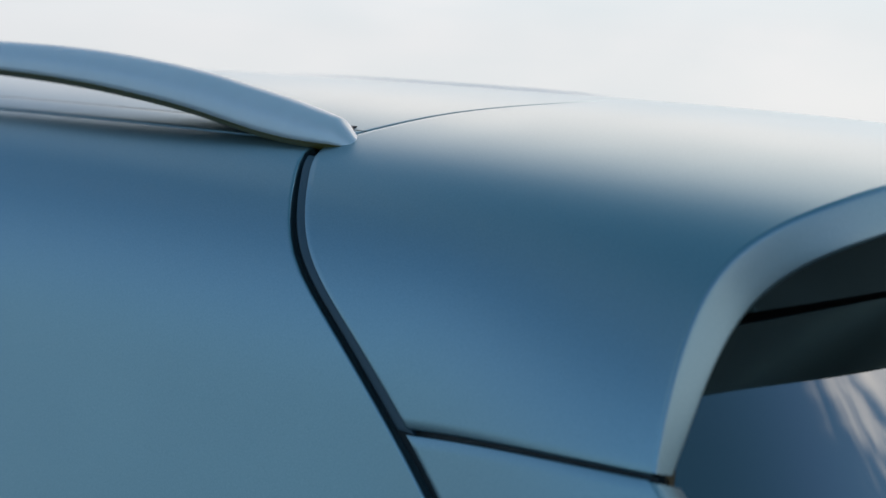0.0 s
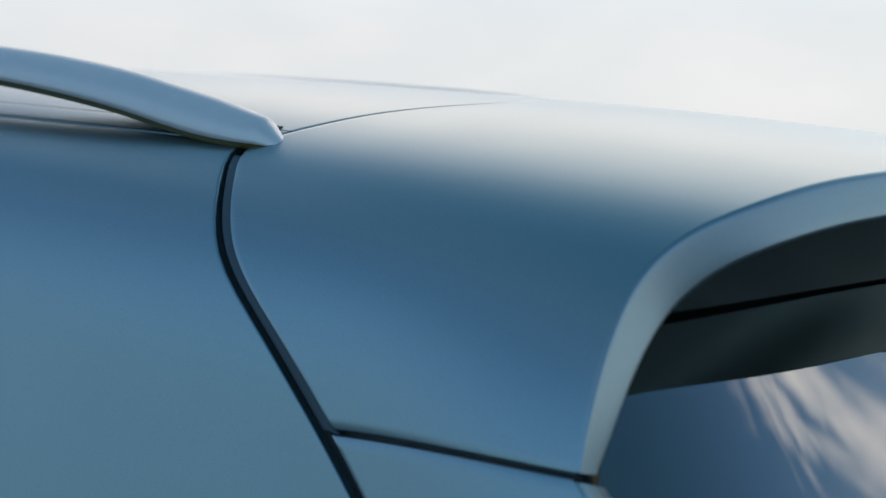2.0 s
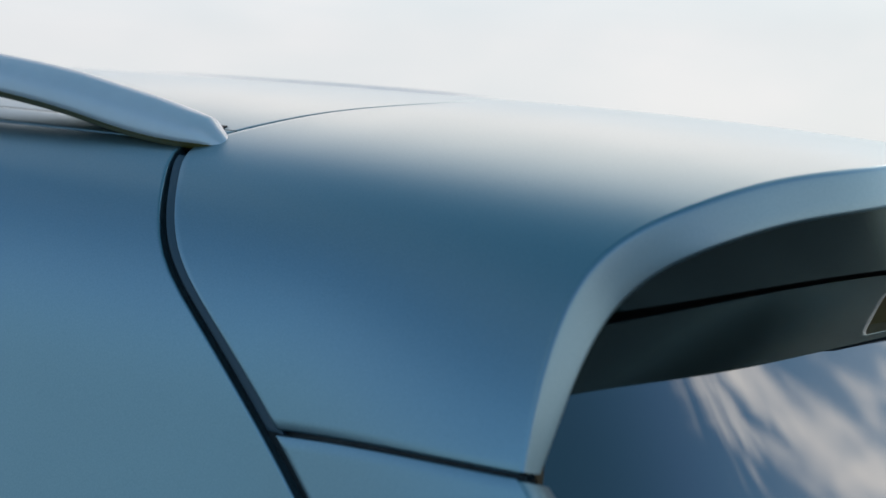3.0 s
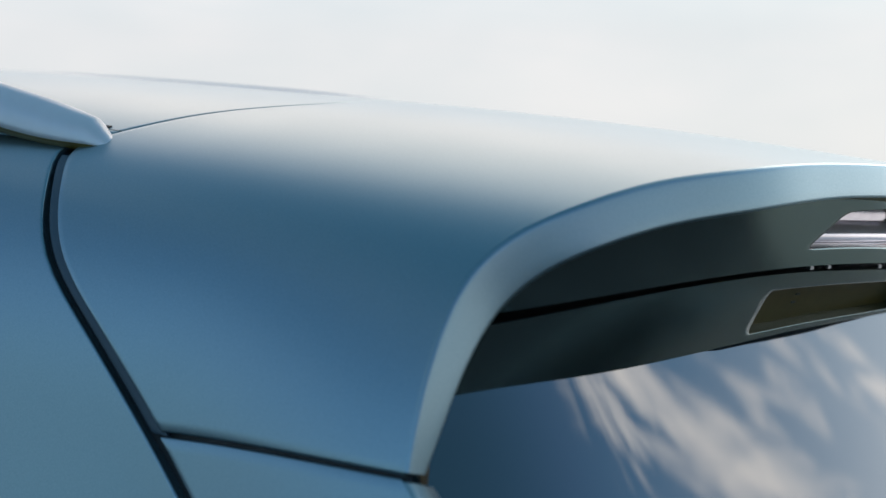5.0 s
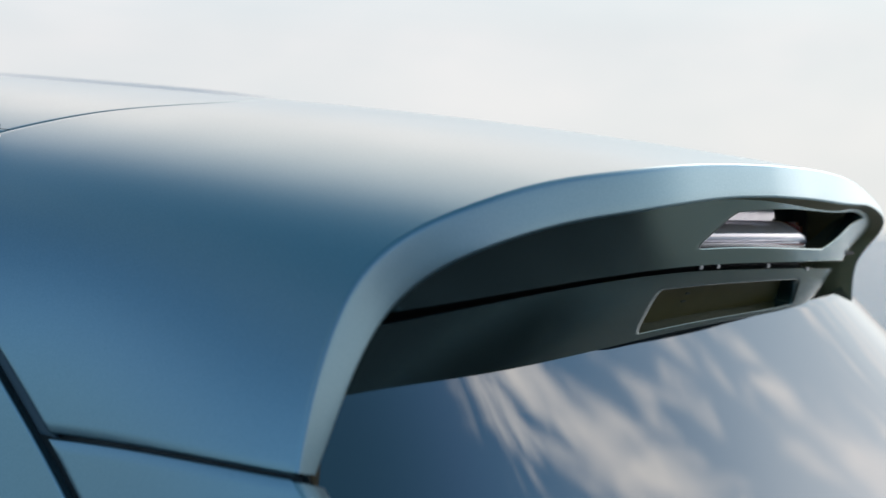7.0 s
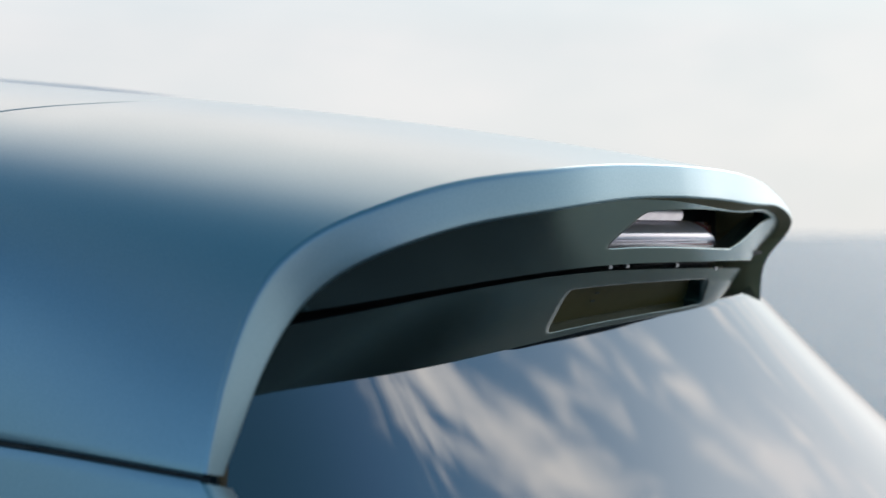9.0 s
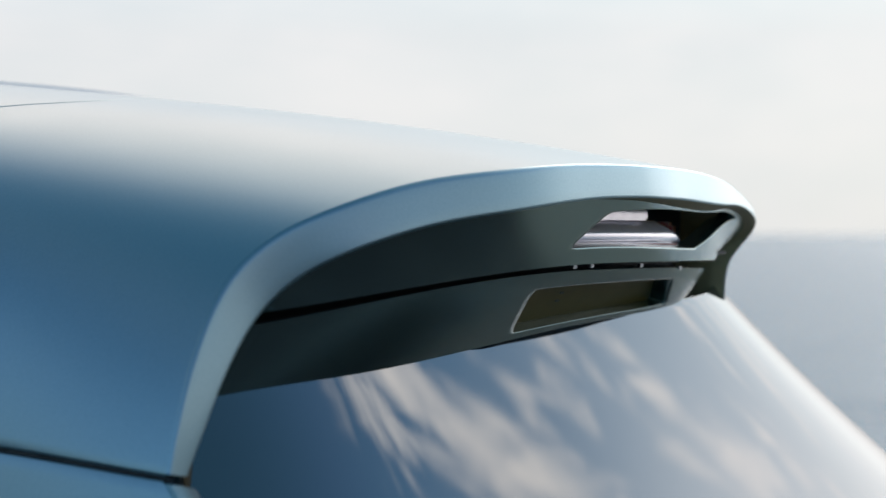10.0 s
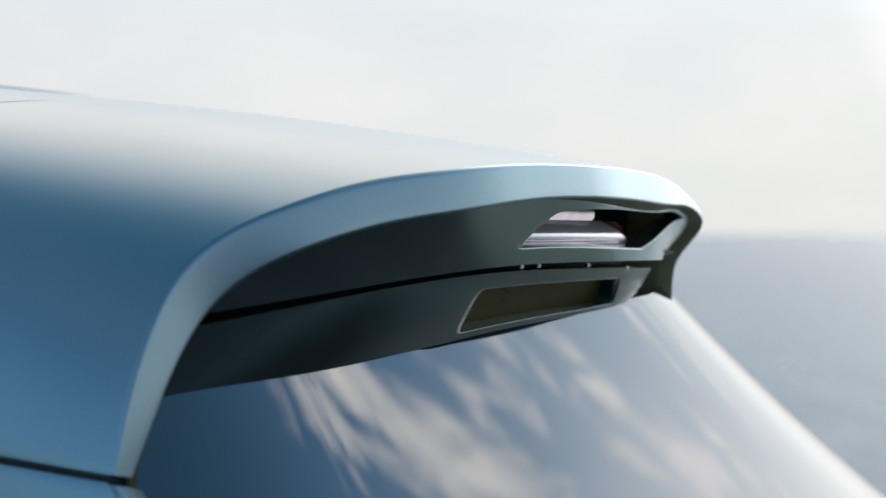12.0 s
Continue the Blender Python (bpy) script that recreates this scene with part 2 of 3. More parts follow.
RUN_END = RUN[-1]


def run_at_depth(z):
    """How far round the section the skin lies z below the crown."""
    return np.interp(-np.asarray(z, float), -SEC_Z, RUN)


def run_at_width(o):
    keep = RUN < run_at_depth(-0.30)
    return np.interp(o, SEC_O[keep], RUN[keep])


TUCK = curve([0.0, 0.012, 0.025, 0.036, 0.052, 0.073, 0.100, 0.112, 0.135, 0.20, 1.0], [0.0, 0.0, 0.0, 0.004, 0.018, 0.018, -0.016, -0.030, -0.043, -0.050, -0.050])


FLARE = curve([0.0, 0.09, 0.13, 0.20, 0.269, 0.33, 1.0], [0.0, 0.0, 0.0025, 0.014, 0.024, 0.028, 0.028])


def skin(x, run, lift=0.0):
    """Point of the skin at x, run metres round the section from the crown (negative: near side)."""
    x, run = np.broadcast_arrays(np.asarray(x, float), np.asarray(run, float))
    a = np.abs(run)
    o, z = np.interp(a, RUN, SEC_O), np.interp(a, RUN, SEC_Z)
    e = 0.004
    to, tz = np.interp(a + e, RUN, SEC_O) - np.interp(np.abs(a - e), RUN, SEC_O) * np.sign(a - e + 1e-9), np.interp(a + e, RUN, SEC_Z) - np.interp(np.abs(a - e), RUN, SEC_Z)
    ln = np.hypot(to, tz) + 1e-9
    # the tail flares towards the foot of the cheek; the far end swells at its corner and tucks in below
    w = np.clip((x - 0.98) / 0.30, 0, 1)
    o = o + np.where(run > 0, TUCK(-z), FLARE(-z)) * w * w * (3 - 2 * w)
    o, z = o + lift * -tz / ln, z + lift * to / ln
    return np.stack((x, np.sign(run + 1e-9) * o, crown(x) + z), -1)


# stations round the section: crown, roof, shoulder, side
R_RAIL = float(run_at_width(0.44))
S = [0.0, run_at_width(0.09), run_at_width(0.22), run_at_width(0.34), run_at_width(0.41), run_at_depth(-0.067),
     run_at_depth(-0.094), run_at_depth(-0.13), run_at_depth(-0.17), run_at_depth(-0.217), run_at_depth(-0.29), run_at_depth(-0.60)]
SEAM = curve(S, [0.8870, 0.8830, 0.9060, 0.8615, 0.8195, 0.796, 0.811, 0.837, 0.868, 0.925, 1.011, 1.372])
T = [0.0, run_at_width(0.14), run_at_width(0.27), run_at_width(0.348), run_at_width(0.42), run_at_width(0.462), run_at_depth(-0.115), run_at_depth(-0.165), run_at_depth(-0.216), run_at_depth(-0.275)]
TRAIL = curve(T, [1.403, 1.401, 1.389, 1.364, 1.336, 1.312, 1.2930, 1.2877, 1.2882, 1.2885])


SWEEP = curve([-0.10, -0.02, 0.04, 0.10, 0.17, 0.24, 0.31, 0.37, 0.42, 0.50, 0.585, 0.64, 0.70], [0.0, 0.0, -0.002, -0.008, -0.015, -0.018, -0.013, -0.004, 0.0, 0.0, -0.0057, -0.0132, -0.0195])


def trail_at(run):
    """Trailing edge of the spoiler; towards the far corner it sweeps forward sooner."""
    return TRAIL(np.abs(run)) + SWEEP(run)


R_FOOT = float(run_at_depth(-0.2615))
R_CORNER = float(run_at_depth(-0.2885))


def gap(run):
    """Width of the joint ahead of the spoiler panel: it opens towards the bottom."""
    return 0.0205 + 0.0040 * np.clip((run - 0.52) / 0.22, 0, 1)



def cheek_start(run):
    """Front edge of the spoiler panel: it keeps a wider gap on the sides than on the roof."""
    return SEAM(run) + 0.006 * np.clip((run - run_at_depth(-0.08)) / 0.12, 0, 1)



car = tagged(new("car"), "satin blue sport utility car parked by the sea", "car")

# roof spoiler with its side cheeks, one panel wrapped over the tail
rows, cols = 70, 181
spin = np.linspace(-1, 1, cols)
u = np.linspace(0, 1, rows)[:, None]
bottom = R_CORNER + (R_FOOT - R_CORNER) * u
run = spin[None, :] * bottom
x = cheek_start(np.abs(run)) * (1 - u) + trail_at(run) * u
spoiler = sheet_object("roof_spoiler", rolled(skin(x, run), (0, 0, 1), 0.012, 0.0022, "uvV"), PAINT, car, "satin blue roof spoiler wrapping down both sides")

# rear face of the lip: a flat band round the whole trailing edge, then a return towards the glass
LIP = curve([0.0, 0.10, 0.20, 0.28, 0.36, 0.42, 0.47, 0.52, 0.57, 0.62, 0.66, R_FOOT], [0.0302, 0.0310, 0.0335, 0.0350, 0.0350, 0.0345, 0.0355, 0.0370, 0.0352, 0.0305, 0.0245, 0.0185])
LIP_TILT = curve([0.0, 0.10, 0.30, 0.45, 0.55, R_FOOT], [0.15, 0.155, 0.22, 0.34, 0.30, 0.16])


THIN = curve([0.0, 0.08, 0.15, 0.24, 0.30, 0.36, 0.42, 0.50], [1.0, 1.0, 0.97, 0.82, 0.60, 0.36, 0.24, 0.22])


def lip_height(run):
    """Height of the band: it thins out round the far corner."""
    return LIP(np.abs(run)) * THIN(run)


def trail_ring(share, back, cols=181, near=R_FOOT, far=R_FOOT, deeper=0.0):
    """The trailing edge, moved inward by a share of the lip's height, with the band's tilt, and back along the car."""
    run = np.linspace(-near, far, cols)
    a = np.abs(run)
    high = lip_height(run)
    return skin(trail_at(run) + back + LIP_TILT(a) * high * share, run, -high * share - deeper)


band = [trail_ring(i, b, deeper=d) for i, b, d in ((0.0, 0.0, 0), (0.0, 0.0012, 0.0003), (0.02, 0.0022, 0), (0.06, 0.0028, 0), (0.12, 0.003, 0), (0.35, 0.003, 0), (0.65, 0.003, 0), (0.90, 0.003, 0), (0.97, 0.0027, 0), (1.0, 0.0016, 0))]
lip = sheet_object("lip", np.stack(band, 0), PAINT, spoiler)


DROP = curve([-0.70, -0.20, 0.0, 0.12, 0.24, 0.34, 0.45], [0.0018, 0.0022, 0.0050, 0.0085, 0.0085, 0.0055, 0.004])


def liner_drop(run):
    """How far the liner inside the lip slopes down: little on the near side, more towards the far end."""
    return DROP(run)


def liner_ring(back, share, deeper=0.0, cols=181, near=R_FOOT, far=R_FOOT):
    return trail_ring(1.0, back, cols, near, far, liner_drop(np.linspace(-near, far, cols)) * share + deeper)


turned_in = [liner_ring(0.0016, 0.0), liner_ring(-0.002, 0.2), liner_ring(-0.007, 0.6), liner_ring(-0.013, 1.0), liner_ring(-0.020, 1.05, 0.002), liner_ring(-0.16, 1.0, 0.004)]
sheet_object("lip_liner", np.stack(turned_in, 0), LINER, lip, "ochre plastic liner inside the lip")


# transverse edges under the lip, from the near cheek to the far one
def cross(x_mid, z_mid, near, far, cols=161):
    """near, far: half width, how far the end lies ahead of the middle, its drop, and the power of that bow."""
    s = np.linspace(-1, 1, cols)
    out = np.zeros((cols, 3))
    for side, (half, bow, drop, tuck) in ((s < 0, near), (s >= 0, far)):
        k = np.abs(s[side])
        out[side] = np.stack((x_mid - bow * k ** 2 - tuck * k ** 6, np.sign(s[side]) * half * k, z_mid - drop * k ** 2), -1)
    return out


inner = liner_ring(-0.012, 0.96, 0.0, 161, R_FOOT * 0.83, 0.455)
slot_top = cross(1.375, 1.3925, (0.508, 0.064, 0.0415, 0.056), (0.395, 0.036, 0.002, 0.040))
slot_low = cross(1.354, 1.3855, (0.508, 0.044, 0.043, 0.044), (0.385, 0.028, 0.005, 0.027))
strip_low = cross(1.3095, 1.3255, (0.515, 0.016, 0.0, 0.050), (0.378, 0.006, 0.0, 0.006))
strip_low[:, 2] += 0.0625 * strip_low[:, 1] - 0.0205 * (np.sqrt(strip_low[:, 1] ** 2 + 0.01) - 0.1) + 0.030 * np.clip(strip_low[:, 1] / 0.378, 0, 1) ** 8
gy = np.linspace(-0.515, 0.515, 121)
glass_top = np.stack((1.312 - 0.015 * (gy / 0.53) ** 2 - 0.055 * (gy / 0.53) ** 8, gy, 1.3265 + 0.0625 * gy - 0.0205 * (np.sqrt(gy ** 2 + 0.01) - 0.1) + 0.014 * np.clip((gy - 0.36) / 0.155, 0, 1) ** 2), -1)


def under_point(top, low, k, v):
    """A point of a panel between two edges: k across (-1 to 1), v down (0 to 1)."""
    s = np.linspace(-1, 1, top.shape[0])
    return np.stack([np.interp(k, s, top[:, c]) * (1 - v) + np.interp(k, s, low[:, c]) * v for c in range(3)], -1)


def holed(name, top, low, corners, wall, arch, material, parent, label=""):
    """A panel with one slanted opening through it. corners: (across, down) of the opening's four corners, clockwise from the near upper one."""
    (k0, v0), (k1, v1), (k2, v2), (k3, v3) = corners
    left, mid, right, up, tall, below = 44, 40, 30, 8, 12, 8
    rows, cols = up + tall + below + 1, left + mid + right + 1
    K, V = np.zeros((rows, cols)), np.zeros((rows, cols))
    for i in range(rows):
        h = np.clip((i - up) / tall, 0, 1)
        round_off = 0.012 * (2 * h - 1) ** 6
        ka, kb = k0 + (k3 - k0) * h + round_off, k1 + (k2 - k1) * h - round_off
        K[i] = np.concatenate((np.linspace(-1, ka, left + 1), np.linspace(ka, kb, mid + 1)[1:], np.linspace(kb, 1, right + 1)[1:]))
        for j in range(cols):
            f = np.clip((j - left) / mid, 0, 1)
            va, vb = v0 + (v1 - v0) * f - arch * math.sin(math.pi * f), v3 + (v2 - v3) * f
            V[i, j] = va * i / up if i <= up else va + (vb - va) * (i - up) / tall if i <= up + tall else vb + (1 - vb) * (i - up - tall) / below
    pts = under_point(top, low, K, V)
    r0i, r1i = up, up + tall
    verts = [tuple(p) for p in pts.reshape(-1, 3)]
    faces = grid_faces(rows, cols, 0, lambda i, j: r0i <= i < r1i and left <= j < left + mid)
    ring = [(r0i, j) for j in range(left, left + mid)] + [(i, left + mid) for i in range(r0i, r1i)] + \
           [(r1i, j) for j in range(left + mid, left, -1)] + [(i, left) for i in range(r1i, r0i, -1)]
    centre = pts[(r0i + r1i) // 2, left + mid // 2]
    prev = [a * cols + b for a, b in ring]
    for depth, shrink in ((0.0008, 0.004), (0.0022, 0.007), (0.022, 0.009)):
        cur = []
        for a, b in ring:
            p = pts[a, b] + (centre - pts[a, b]) * shrink + np.array(wall) * depth
            verts.append(tuple(p))
            cur.append(len(verts) - 1)
        for q in range(len(ring)):
            faces.append((prev[q], prev[(q + 1) % len(ring)], cur[(q + 1) % len(ring)], cur[q]))
        prev = cur
    return link_mesh(name, verts, faces, material, parent, label)


UPPER_HOLE = ((-0.005, 0.2), (0.885, 0.077), (0.522, 0.757), (-0.182, 0.737))
LOWER_HOLE = ((-0.21, 0.237), (0.575, 0.24), (0.675, 0.87), (-0.198, 0.867))
upper_under = holed("spoiler_underside", inner, slot_top, UPPER_HOLE, (-1, 0, 0.15), 0.10, UNDERSIDE, spoiler, "body-paint underside darkened for shade, with a central opening")
lower_under = holed("tailgate_top", slot_low, strip_low, LOWER_HOLE, (-1, 0, 0.2), 0.0, UNDERSIDE, car, "body-paint tailgate strip darkened for shade above the rear window")
# rounded far end of the strip
turn = np.linspace(0, 1, 7)[:, None, None]
end_col = (slot_low[-1] * (1 - np.linspace(0, 1, 24)[:, None]) + strip_low[-1] * np.linspace(0, 1, 24)[:, None])[None]
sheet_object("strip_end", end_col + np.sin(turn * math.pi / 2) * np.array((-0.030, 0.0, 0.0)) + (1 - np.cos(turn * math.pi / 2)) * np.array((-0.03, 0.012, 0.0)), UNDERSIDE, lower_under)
# black sheet added as the dark hollow behind the joint and the openings
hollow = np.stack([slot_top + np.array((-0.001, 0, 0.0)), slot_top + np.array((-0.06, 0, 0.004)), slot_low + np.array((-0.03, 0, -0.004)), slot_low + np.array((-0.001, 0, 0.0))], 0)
sheet_object("joint_backing", hollow, BLACK, car, "black sheet added as the dark gap under the spoiler")

# inside the openings
arc = np.linspace(0, 1, 12)[None, :]
across = np.linspace(0, 1, 40)[:, None]
lamp_y = -0.14 + across * (0.37 - 0.04 * arc)
lamp = np.stack(np.broadcast_arrays(1.345 - 0.03 * ((lamp_y - 0.05) / 0.4) ** 2 + 0.006 * np.sin(arc * math.pi) - 0.014 * arc, lamp_y, 1.4125 + 0.022 * arc - 0.02 * lamp_y ** 2), -1)
high_lamp = sheet_object("high_brake_lamp", rolled(lamp, (1, 0, 0), 0.01, 0.003), CLEAR_LENS, spoiler, "pale clear lens of the high brake lamp")
box("lamp_strip", (0.012, 0.38, 0.010), (1.340, 0.03, 1.4055), RED_LENS, high_lamp, "dark red strip under the lens", 0.002)
box("lamp_trim", (0.003, 0.33, 0.0012), (1.3475, 0.02, 1.4112), CLEAR_LENS, high_lamp, "", 0.0)
box("lamp_end", (0.03, 0.05, 0.030), (1.306, 0.25, 1.418), RED_LENS, high_lamp, "dark red end of the lamp", 0.004, (0, 0, 20))
box("lamp_top", (0.012, 0.10, 0.012), (1.330, -0.03, 1.4400), RED_LENS, high_lamp, "red strip above the lens", 0.002)
box("lamp_shelf", (0.012, 0.13, 0.012), (1.330, 0.09, 1.4400), CLEAR_LENS, high_lamp, "", 0.002)
for cy in (-0.06, -0.025, 0.09, 0.20):
    box("clip", (0.004, 0.008, 0.004), (1.350 - 0.2 * cy * cy, cy + 0.02, 1.3895 - 0.15 * cy * cy), ALLOY, car, "grey clip in the joint", 0.0008)
box("opening_back", (0.004, 0.60, 0.075), (1.270, 0.08, 1.425), BLACK, spoiler, "", 0.001)
box("opening_floor", (0.075, 0.56, 0.004), (1.300, 0.08, 1.399), BLACK, spoiler, "", 0.001)
pk = np.linspace(-0.34, 0.95, 40)
pv = np.linspace(0.14, 0.90, 10)[:, None, None]
ks = np.linspace(-1, 1, 161)
p_top = np.stack([np.interp(pk, ks, slot_low[:, c]) for c in range(3)], -1)[None]
p_low = np.stack([np.interp(pk, ks, strip_low[:, c]) for c in range(3)], -1)[None]
plate = sheet_object("recess_plate", rolled(p_top * (1 - pv) + p_low * pv + np.array((-0.020, 0, 0.004)), (1, 0, -1), 0.003, 0.001), OCHRE, car, "olive-black plate inside the recess")
for n in range(3):
    at = (p_top[0, 10] * (0.72 - 0.13 * n) + p_low[0, 10] * (0.28 + 0.13 * n)) + np.array((-0.0180, 0.001 * n, 0.0020))
    box("label_mark", (0.0012, 0.007, 0.0022), tuple(at), PALE_MARK, plate, "", 0.0, (0, 40, 0))

# rear window: wraps round towards the pillars
down = np.linspace(-0.006, 0.44, 60)[:, None]
gk = np.linspace(-1, 1, 121)[None, :]
gx = glass_top[None, :, 0] - 0.001 + 0.57 * down - (0.010 + 0.06 * np.clip(down, 0, 0.3)) * gk ** 6
near_wide = 1 + 0.55 * np.clip(down, 0, 1) + 0.9 * np.clip(down, 0, 1) ** 2
far_wide = 1.035 + 2.15 * np.clip(down, 0, 0.31) + 2.0 * np.clip(down, 0, 0.31) ** 2 - 1.5 * np.clip(down - 0.31, 0, 1)
side = np.clip((gk + 0.6) / 1.2, 0, 1) ** 2 * (3 - 2 * np.clip((gk + 0.6) / 1.2, 0, 1))
gyy = glass_top[None, :, 1] * (near_wide * (1 - side) + far_wide * side)
gz = glass_top[None, :, 2] - down
# the glass runs on behind the strip above it
hidden = 0.014 * np.clip((-0.28 - gk) / 0.2, 0, 1) * np.clip(1 - (down + 0.006) / 0.03, 0, 1)
gx, gz = gx - 0.57 * hidden, gz + hidden
g = np.stack(np.broadcast_arrays(gx, gyy, gz), -1)
sheet_object("rear_window", rolled(g, (1, 0, 1), 0.005, 0.001), GLASS, car, "dark tinted rear window mirroring clouds")


# side panels ahead of the seam
def side_panel(sign, name):
    rows, cols = 60, 70
    r = np.linspace(R_RAIL + 0.004, RUN_END, cols)[None, :]
    w = np.linspace(0, 1, rows)[:, None]
    end = SEAM(r) - gap(r)
    x = -0.9 + (end + 0.9) * (1 - (1 - w) ** 1.6)
    g = skin(x, r * sign)
    return sheet_object(name, rolled(g, (0, sign, 0.2), 0.014, 0.0022), PAINT, car, "satin blue body side panel")


side_panel(-1, "side_panel")
side_panel(1, "side_panel")


# panel below the cheek
def pillar_panel(sign):
    rows, cols = 40, 50
    w = np.linspace(0, 1, rows)[:, None]
    v = np.linspace(0, 1, cols)[None, :]
    top = (R_CORNER + (R_FOOT - R_CORNER) * w) + 0.0072
    r = top * (1 - v) + (top + 0.40) * v
    start = SEAM(r)
    stop = 1.2875 + 1.15 * (r - top)
    x = start * (1 - w) + stop * w
    g = skin(x, r * sign)
    p = sheet_object("pillar_panel", rolled(g, (0, sign, 0.2), 0.014, 0.0022, "uvV"), PAINT, car, "satin blue pillar panel beside the rear window")
    edge = g[-1]
    n = normals_of(g, (0, sign, 0.2))[-1]
    rings = np.stack([edge, edge + n * -0.002 + (0.002, 0, 0), edge + n * -0.012 + (0.006, 0, 0), edge + n * -0.030 + (0.008, 0, 0), edge + n * -0.033 + (0.0, 0, 0), edge + n * -0.033 + (-0.04, 0, 0)], 0)
    sheet_object("pillar_edge", rings, PAINT, p)


pillar_panel(-1)
pillar_panel(1)


# recessed black channel under the joints and the painted flange beside the cheek
def channel(sign):
    r = np.linspace(0.0, R_CORNER + 0.32, 130)[None, :]
    w = np.linspace(-0.03, 0.02, 6)[:, None]
    g = skin(SEAM(r) + w, r * sign, -0.010)
    sheet_object("seam_seal", g, BLACK, car, "black seal in the panel joint")
    r = np.linspace(R_RAIL + 0.02, R_CORNER + 0.004, 90)[None, :]
    w = np.linspace(-1, 0.05, 4)[:, None] * (gap(r) - 0.0065)
    sheet_object("flange", rolled(skin(cheek_start(r) + w, r * sign, -0.0030), (0, sign, 0.2), 0.004, 0.0008), FLANGE, car, "dark blue-grey flange in the joint")
    x = np.linspace(0.98, 1.2895, 30)[None, :]
    v = np.linspace(-0.012, 0.02, 5)[:, None]
    r = R_CORNER + (R_FOOT - R_CORNER) * (x - 0.98) / 0.3095 + v
    sheet_object("seam_seal", skin(x, r * sign, -0.009), BLACK, car)


channel(-1)
channel(1)

# roof skin ahead of the seam
r = np.linspace(-R_RAIL + 0.0328, R_RAIL - 0.0328, 90)[None, :]
w = np.linspace(0, 1, 50)[:, None]
end = SEAM(np.abs(r)) - 0.006
x = -0.9 + (end + 0.9) * (1 - (1 - w) ** 1.5)
sheet_object("roof", rolled(skin(x, r), (0, 0, 1), 0.012, 0.002, "U"), PAINT, car, "satin blue roof panel")


# roof rails: a bar that bends down into the roof at its end
def roof_rail(sign):
    xs = np.linspace(0, 1, 80)
    x = -1.2 + (0.825 + 1.2) * xs
    rise = curve([-1.2, -0.4, 0.19, 0.41, 0.52, 0.62, 0.69, 0.76, 0.825], [0.066, 0.059, 0.044, 0.035, 0.026, 0.014, 0.003, -0.003, -0.003])(x) - (0.007 if sign > 0 else 0.0)
    tall = curve([-1.2, 0.19, 0.41, 0.54, 0.67, 0.74, 0.79, 0.812, 0.825], [0.034, 0.035, 0.040, 0.042, 0.043, 0.040, 0.031, 0.021, 0.005])(x)
    wide = curve([-1.2, 0.2, 0.6, 0.74, 0.80, 0.825], [0.032, 0.034, 0.044, 0.042, 0.032, 0.014])(x)
    shape = [(-1.0, 0.06), (-1.0, 0.22), (-0.985, 0.38), (-0.95, 0.48), (-0.89, 0.57), (-0.80, 0.66), (-0.60, 0.80), (-0.35, 0.92), (-0.05, 0.99), (0.35, 0.97), (0.8, 0.78), (1.0, 0.4), (0.92, 0.05), (0.5, 0.0), (-0.5, 0.0), (-0.92, 0.03)]
    rings = []
    for i in range(x.size):
        base = skin(x[i], R_RAIL)
        rings.append([(x[i], sign * (base[1] - 0.010 - a * wide[i] / -2 * -1), base[2] + rise[i] + b * tall[i]) for a, b in shape])
    g = np.array(rings)
    g = np.concatenate((g, g[:, :1]), 1)
    rail = sheet_object("roof_rail", g, SATIN_SILVER, car, "satin silver roof rail bending down to its end")
    # dark sealing strip along the foot and the underside
    low = np.stack([g[:, 13], g[:, 14] + (0, 0, -0.004), g[:, 15] + (0, sign * 0.0015, -0.003), g[:, 0] + (0, sign * 0.0018, 0.001)], 1)
    sheet_object("rail_gasket", low, OCHRE, rail, "dark strip under the rail")
    r = np.linspace(R_RAIL - 0.031, R_RAIL - 0.001, 8)[None, :]
    xx = -0.9 + (SEAM(r) - 0.006 + 0.9) * np.linspace(0, 1, 60)[:, None]
    sheet_object("roof_edge", rolled(skin(xx, r * sign), (0, 0, 1), 0.008, 0.0012), PAINT, car, "satin blue roof edge strip under the rail")
    r = np.linspace(R_RAIL - 0.050, R_RAIL + 0.008, 8)[None, :]
    xx = np.linspace(-0.9, 0.795, 60)[:, None]
    sx = np.linspace(0.68, 0.795, 20)[:, None]
    sr = R_RAIL - 0.036 + np.linspace(-0.003, 0.003, 4)[None, :]
    sheet_object("rail_end_seal", rolled(skin(sx, sr * sign, 0.0012), (0, 0, 1), 0.002, 0.0006), BLACK, car, "black seal beside the rail end")
    sheet_object("roof_ditch", skin(xx, r * sign, -0.006), BLACK, car, "black strip in the roof ditch")


roof_rail(-1)
roof_rail(1)

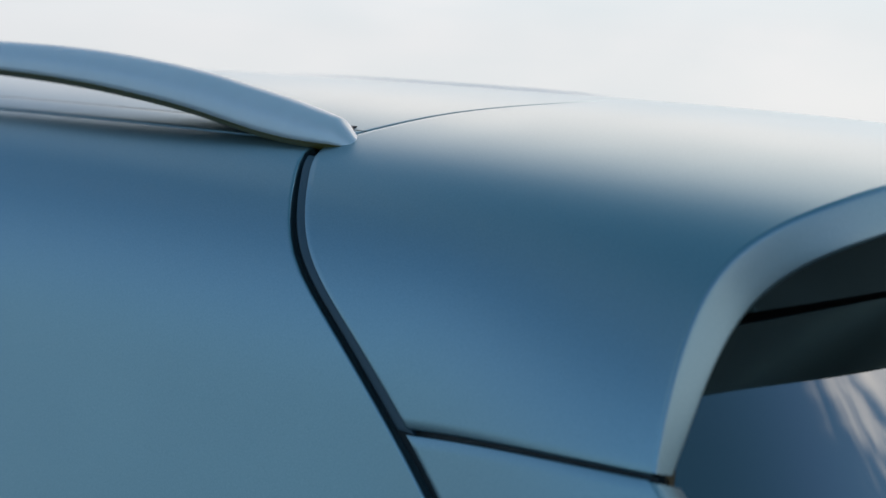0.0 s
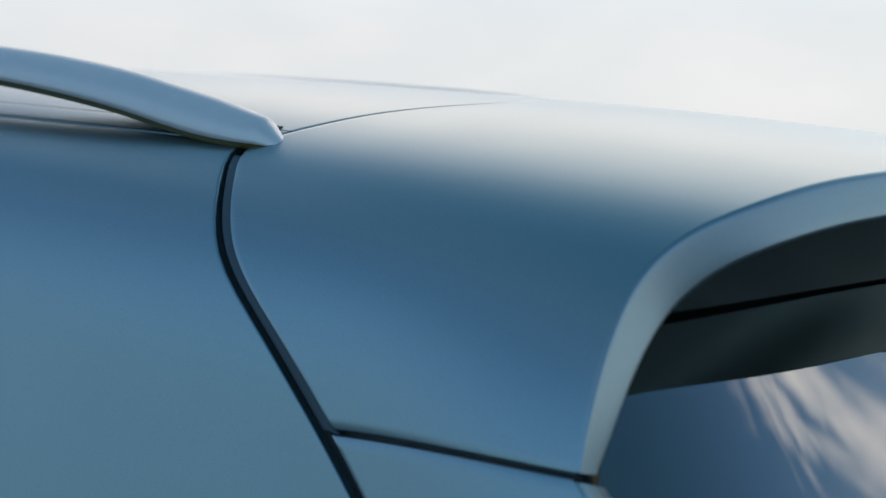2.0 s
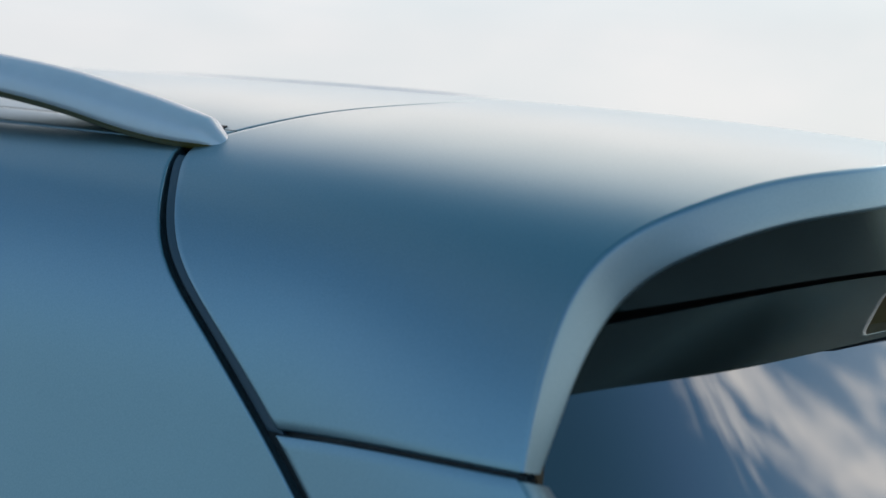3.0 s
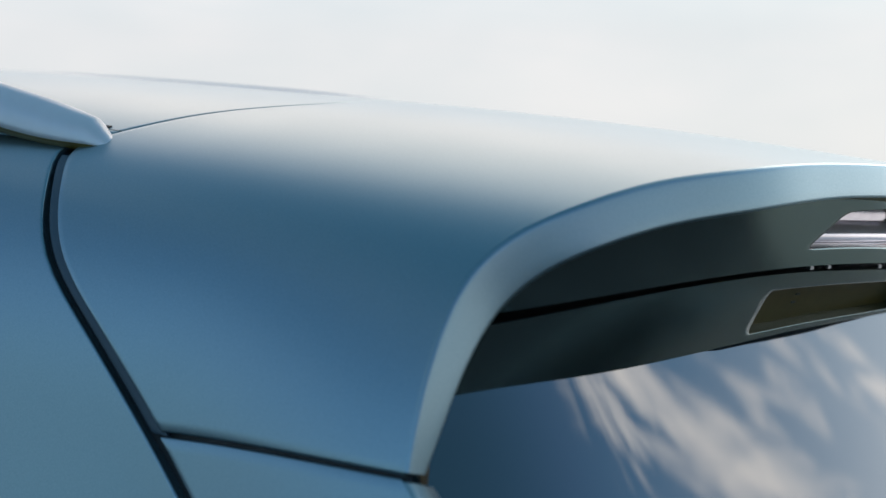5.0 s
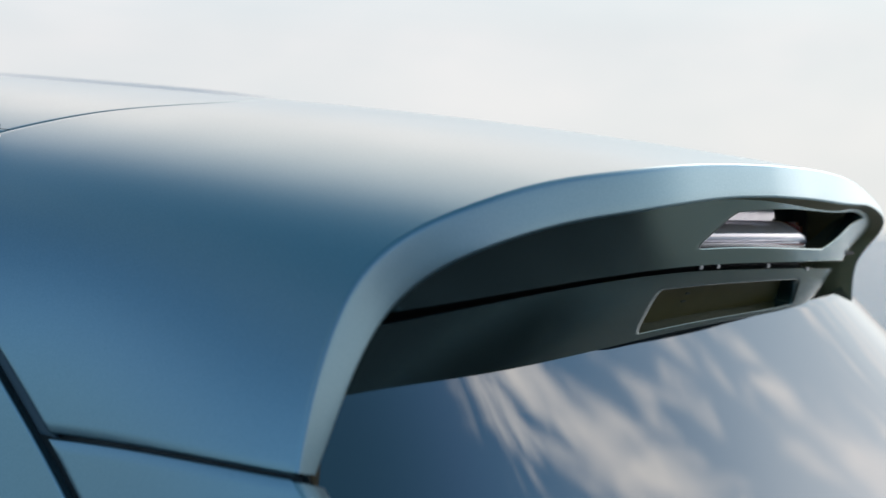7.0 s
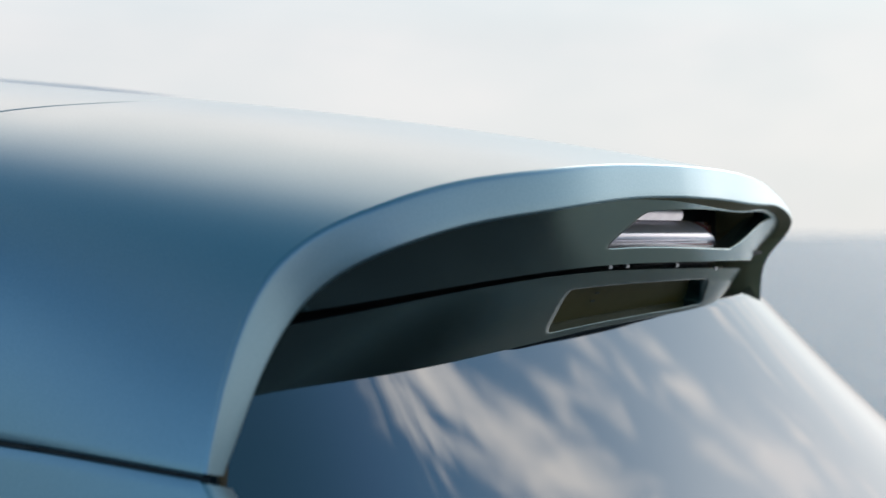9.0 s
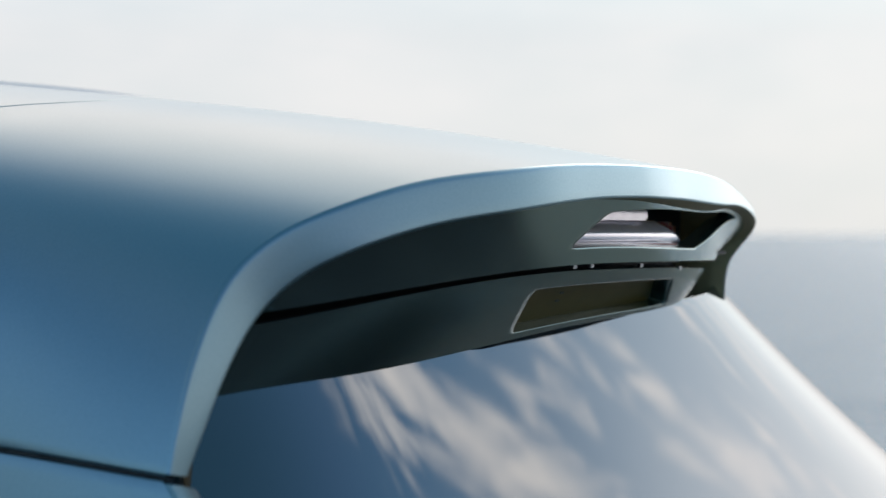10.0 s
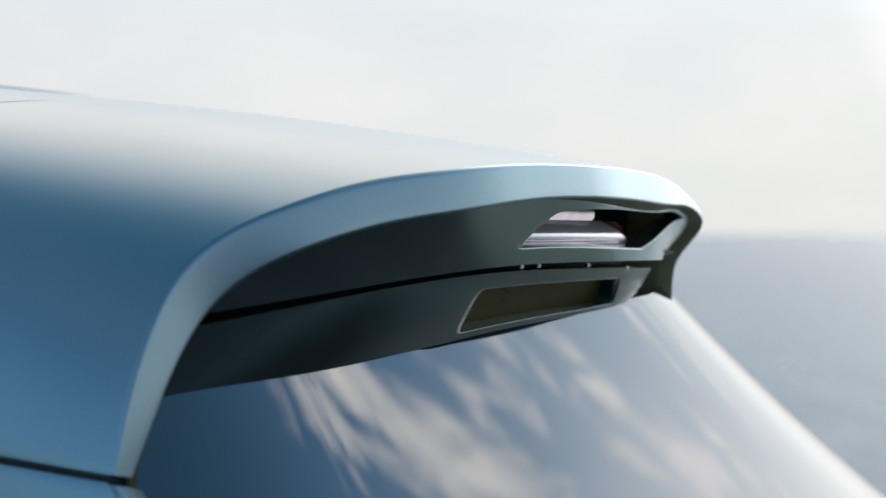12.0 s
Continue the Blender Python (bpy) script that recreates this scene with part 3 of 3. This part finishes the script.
# ---- the rest of the car: tail, nose, wheels ----
def lower_body():
    k = np.linspace(-1, 1, 60)[None, :]
    prof = np.linspace(0, 1, 40)[:, None]
    px = curve([0, 0.2, 0.45, 0.7, 1.0], [1.735, 1.80, 1.88, 1.90, 1.82])(prof)
    pz = curve([0, 0.2, 0.45, 0.7, 1.0], [0.945, 0.90, 0.74, 0.55, 0.30])(prof)
    wide = curve([0, 0.3, 1.0], [0.66, 0.74, 0.74])(prof)
    g = np.stack(np.broadcast_arrays(px - 0.10 * k ** 2 - 0.35 * k ** 8, k * wide, pz), -1)
    sheet_object("tailgate", rolled(g, (1, 0, 0), 0.01, 0.003), PAINT, car, "satin blue tailgate below the rear window")
    ring = np.linspace(0, 2 * math.pi, 49)
    rows = []
    for x, top, half in ((-0.88, 1.690, 0.46), (-1.0, 1.66, 0.52), (-1.45, 1.36, 0.62), (-1.8, 1.07, 0.72), (-2.3, 1.00, 0.74), (-2.7, 0.90, 0.72), (-2.86, 0.70, 0.62), (-2.88, 0.5, 0.5)):
        mid, tall = (top + 0.30) / 2, (top - 0.30) / 2
        c, s_ = np.cos(ring), np.sin(ring)
        rows.append(np.stack((np.full(ring.size, x), half * np.sign(c) * np.abs(c) ** 0.5, mid + tall * np.sign(s_) * np.abs(s_) ** 0.5), -1))
    sheet_object("front_body", np.array(rows), PAINT, car, "satin blue front of the car")
    box("floor_pan", (4.3, 1.36, 0.10), (-0.45, 0, 0.38), BLACK, car, "", 0.02)


def wheel(x, y):
    bm = bmesh.new()
    bmesh.ops.create_cone(bm, cap_ends=True, segments=40, radius1=0.36, radius2=0.36, depth=0.24)
    bmesh.ops.bevel(bm, geom=[e for e in bm.edges if len(e.link_faces) == 2 and any(len(f.verts) > 4 for f in e.link_faces)], offset=0.04, segments=3, affect="EDGES")
    bmesh.ops.transform(bm, matrix=pose(x, y, 0.36, 90, 0, 0), verts=bm.verts)
    me = bpy.data.meshes.new("tyre")
    bm.to_mesh(me)
    bm.free()
    me.materials.append(RUBBER)
    me.shade_smooth()
    tyre = new("tyre", me)
    tyre.parent = car
    bm = bmesh.new()
    bmesh.ops.create_cone(bm, cap_ends=True, segments=30, radius1=0.24, radius2=0.22, depth=0.25)
    bmesh.ops.transform(bm, matrix=pose(x, y, 0.36, 90, 0, 0), verts=bm.verts)
    me = bpy.data.meshes.new("rim")
    bm.to_mesh(me)
    bm.free()
    me.materials.append(ALLOY)
    rim = new("rim", me)
    rim.parent = tyre


lower_body()
for wx in (-2.0, 0.9):
    for wy in (-0.62, 0.62):
        wheel(wx, wy)


# ---- ground, water ----
def slab(name, x0, x1, y0, y1, z, material, label, n=40):
    g = np.stack(np.broadcast_arrays(np.linspace(x0, x1, n)[:, None], np.linspace(y0, y1, n)[None, :], np.float64(z)), -1)
    ob = sheet_object(name, g, material)
    return tagged(ob, label, kind="structure")


slab("ground", -30, 8.5, -40, 2.8, 0.0, ASPHALT, "dark worn asphalt under the parked car")
# unseen pale sand, added so the spoiler lip mirrors something bright
slab("bounce_sand", -30, 8.5, 2.8, 8.0, 0.02, SAND, "unseen pale sand added before the sea to brighten reflections in the tail")
slab("bounce_sand", 8.5, 13, -40, 8.0, 0.02, SAND, "unseen pale sand added before the sea to brighten reflections in the tail")
slab("water", -4000, 4000, -4000, 4000, -0.9, SEA, "calm grey-blue sea reaching the hazy horizon", 4)
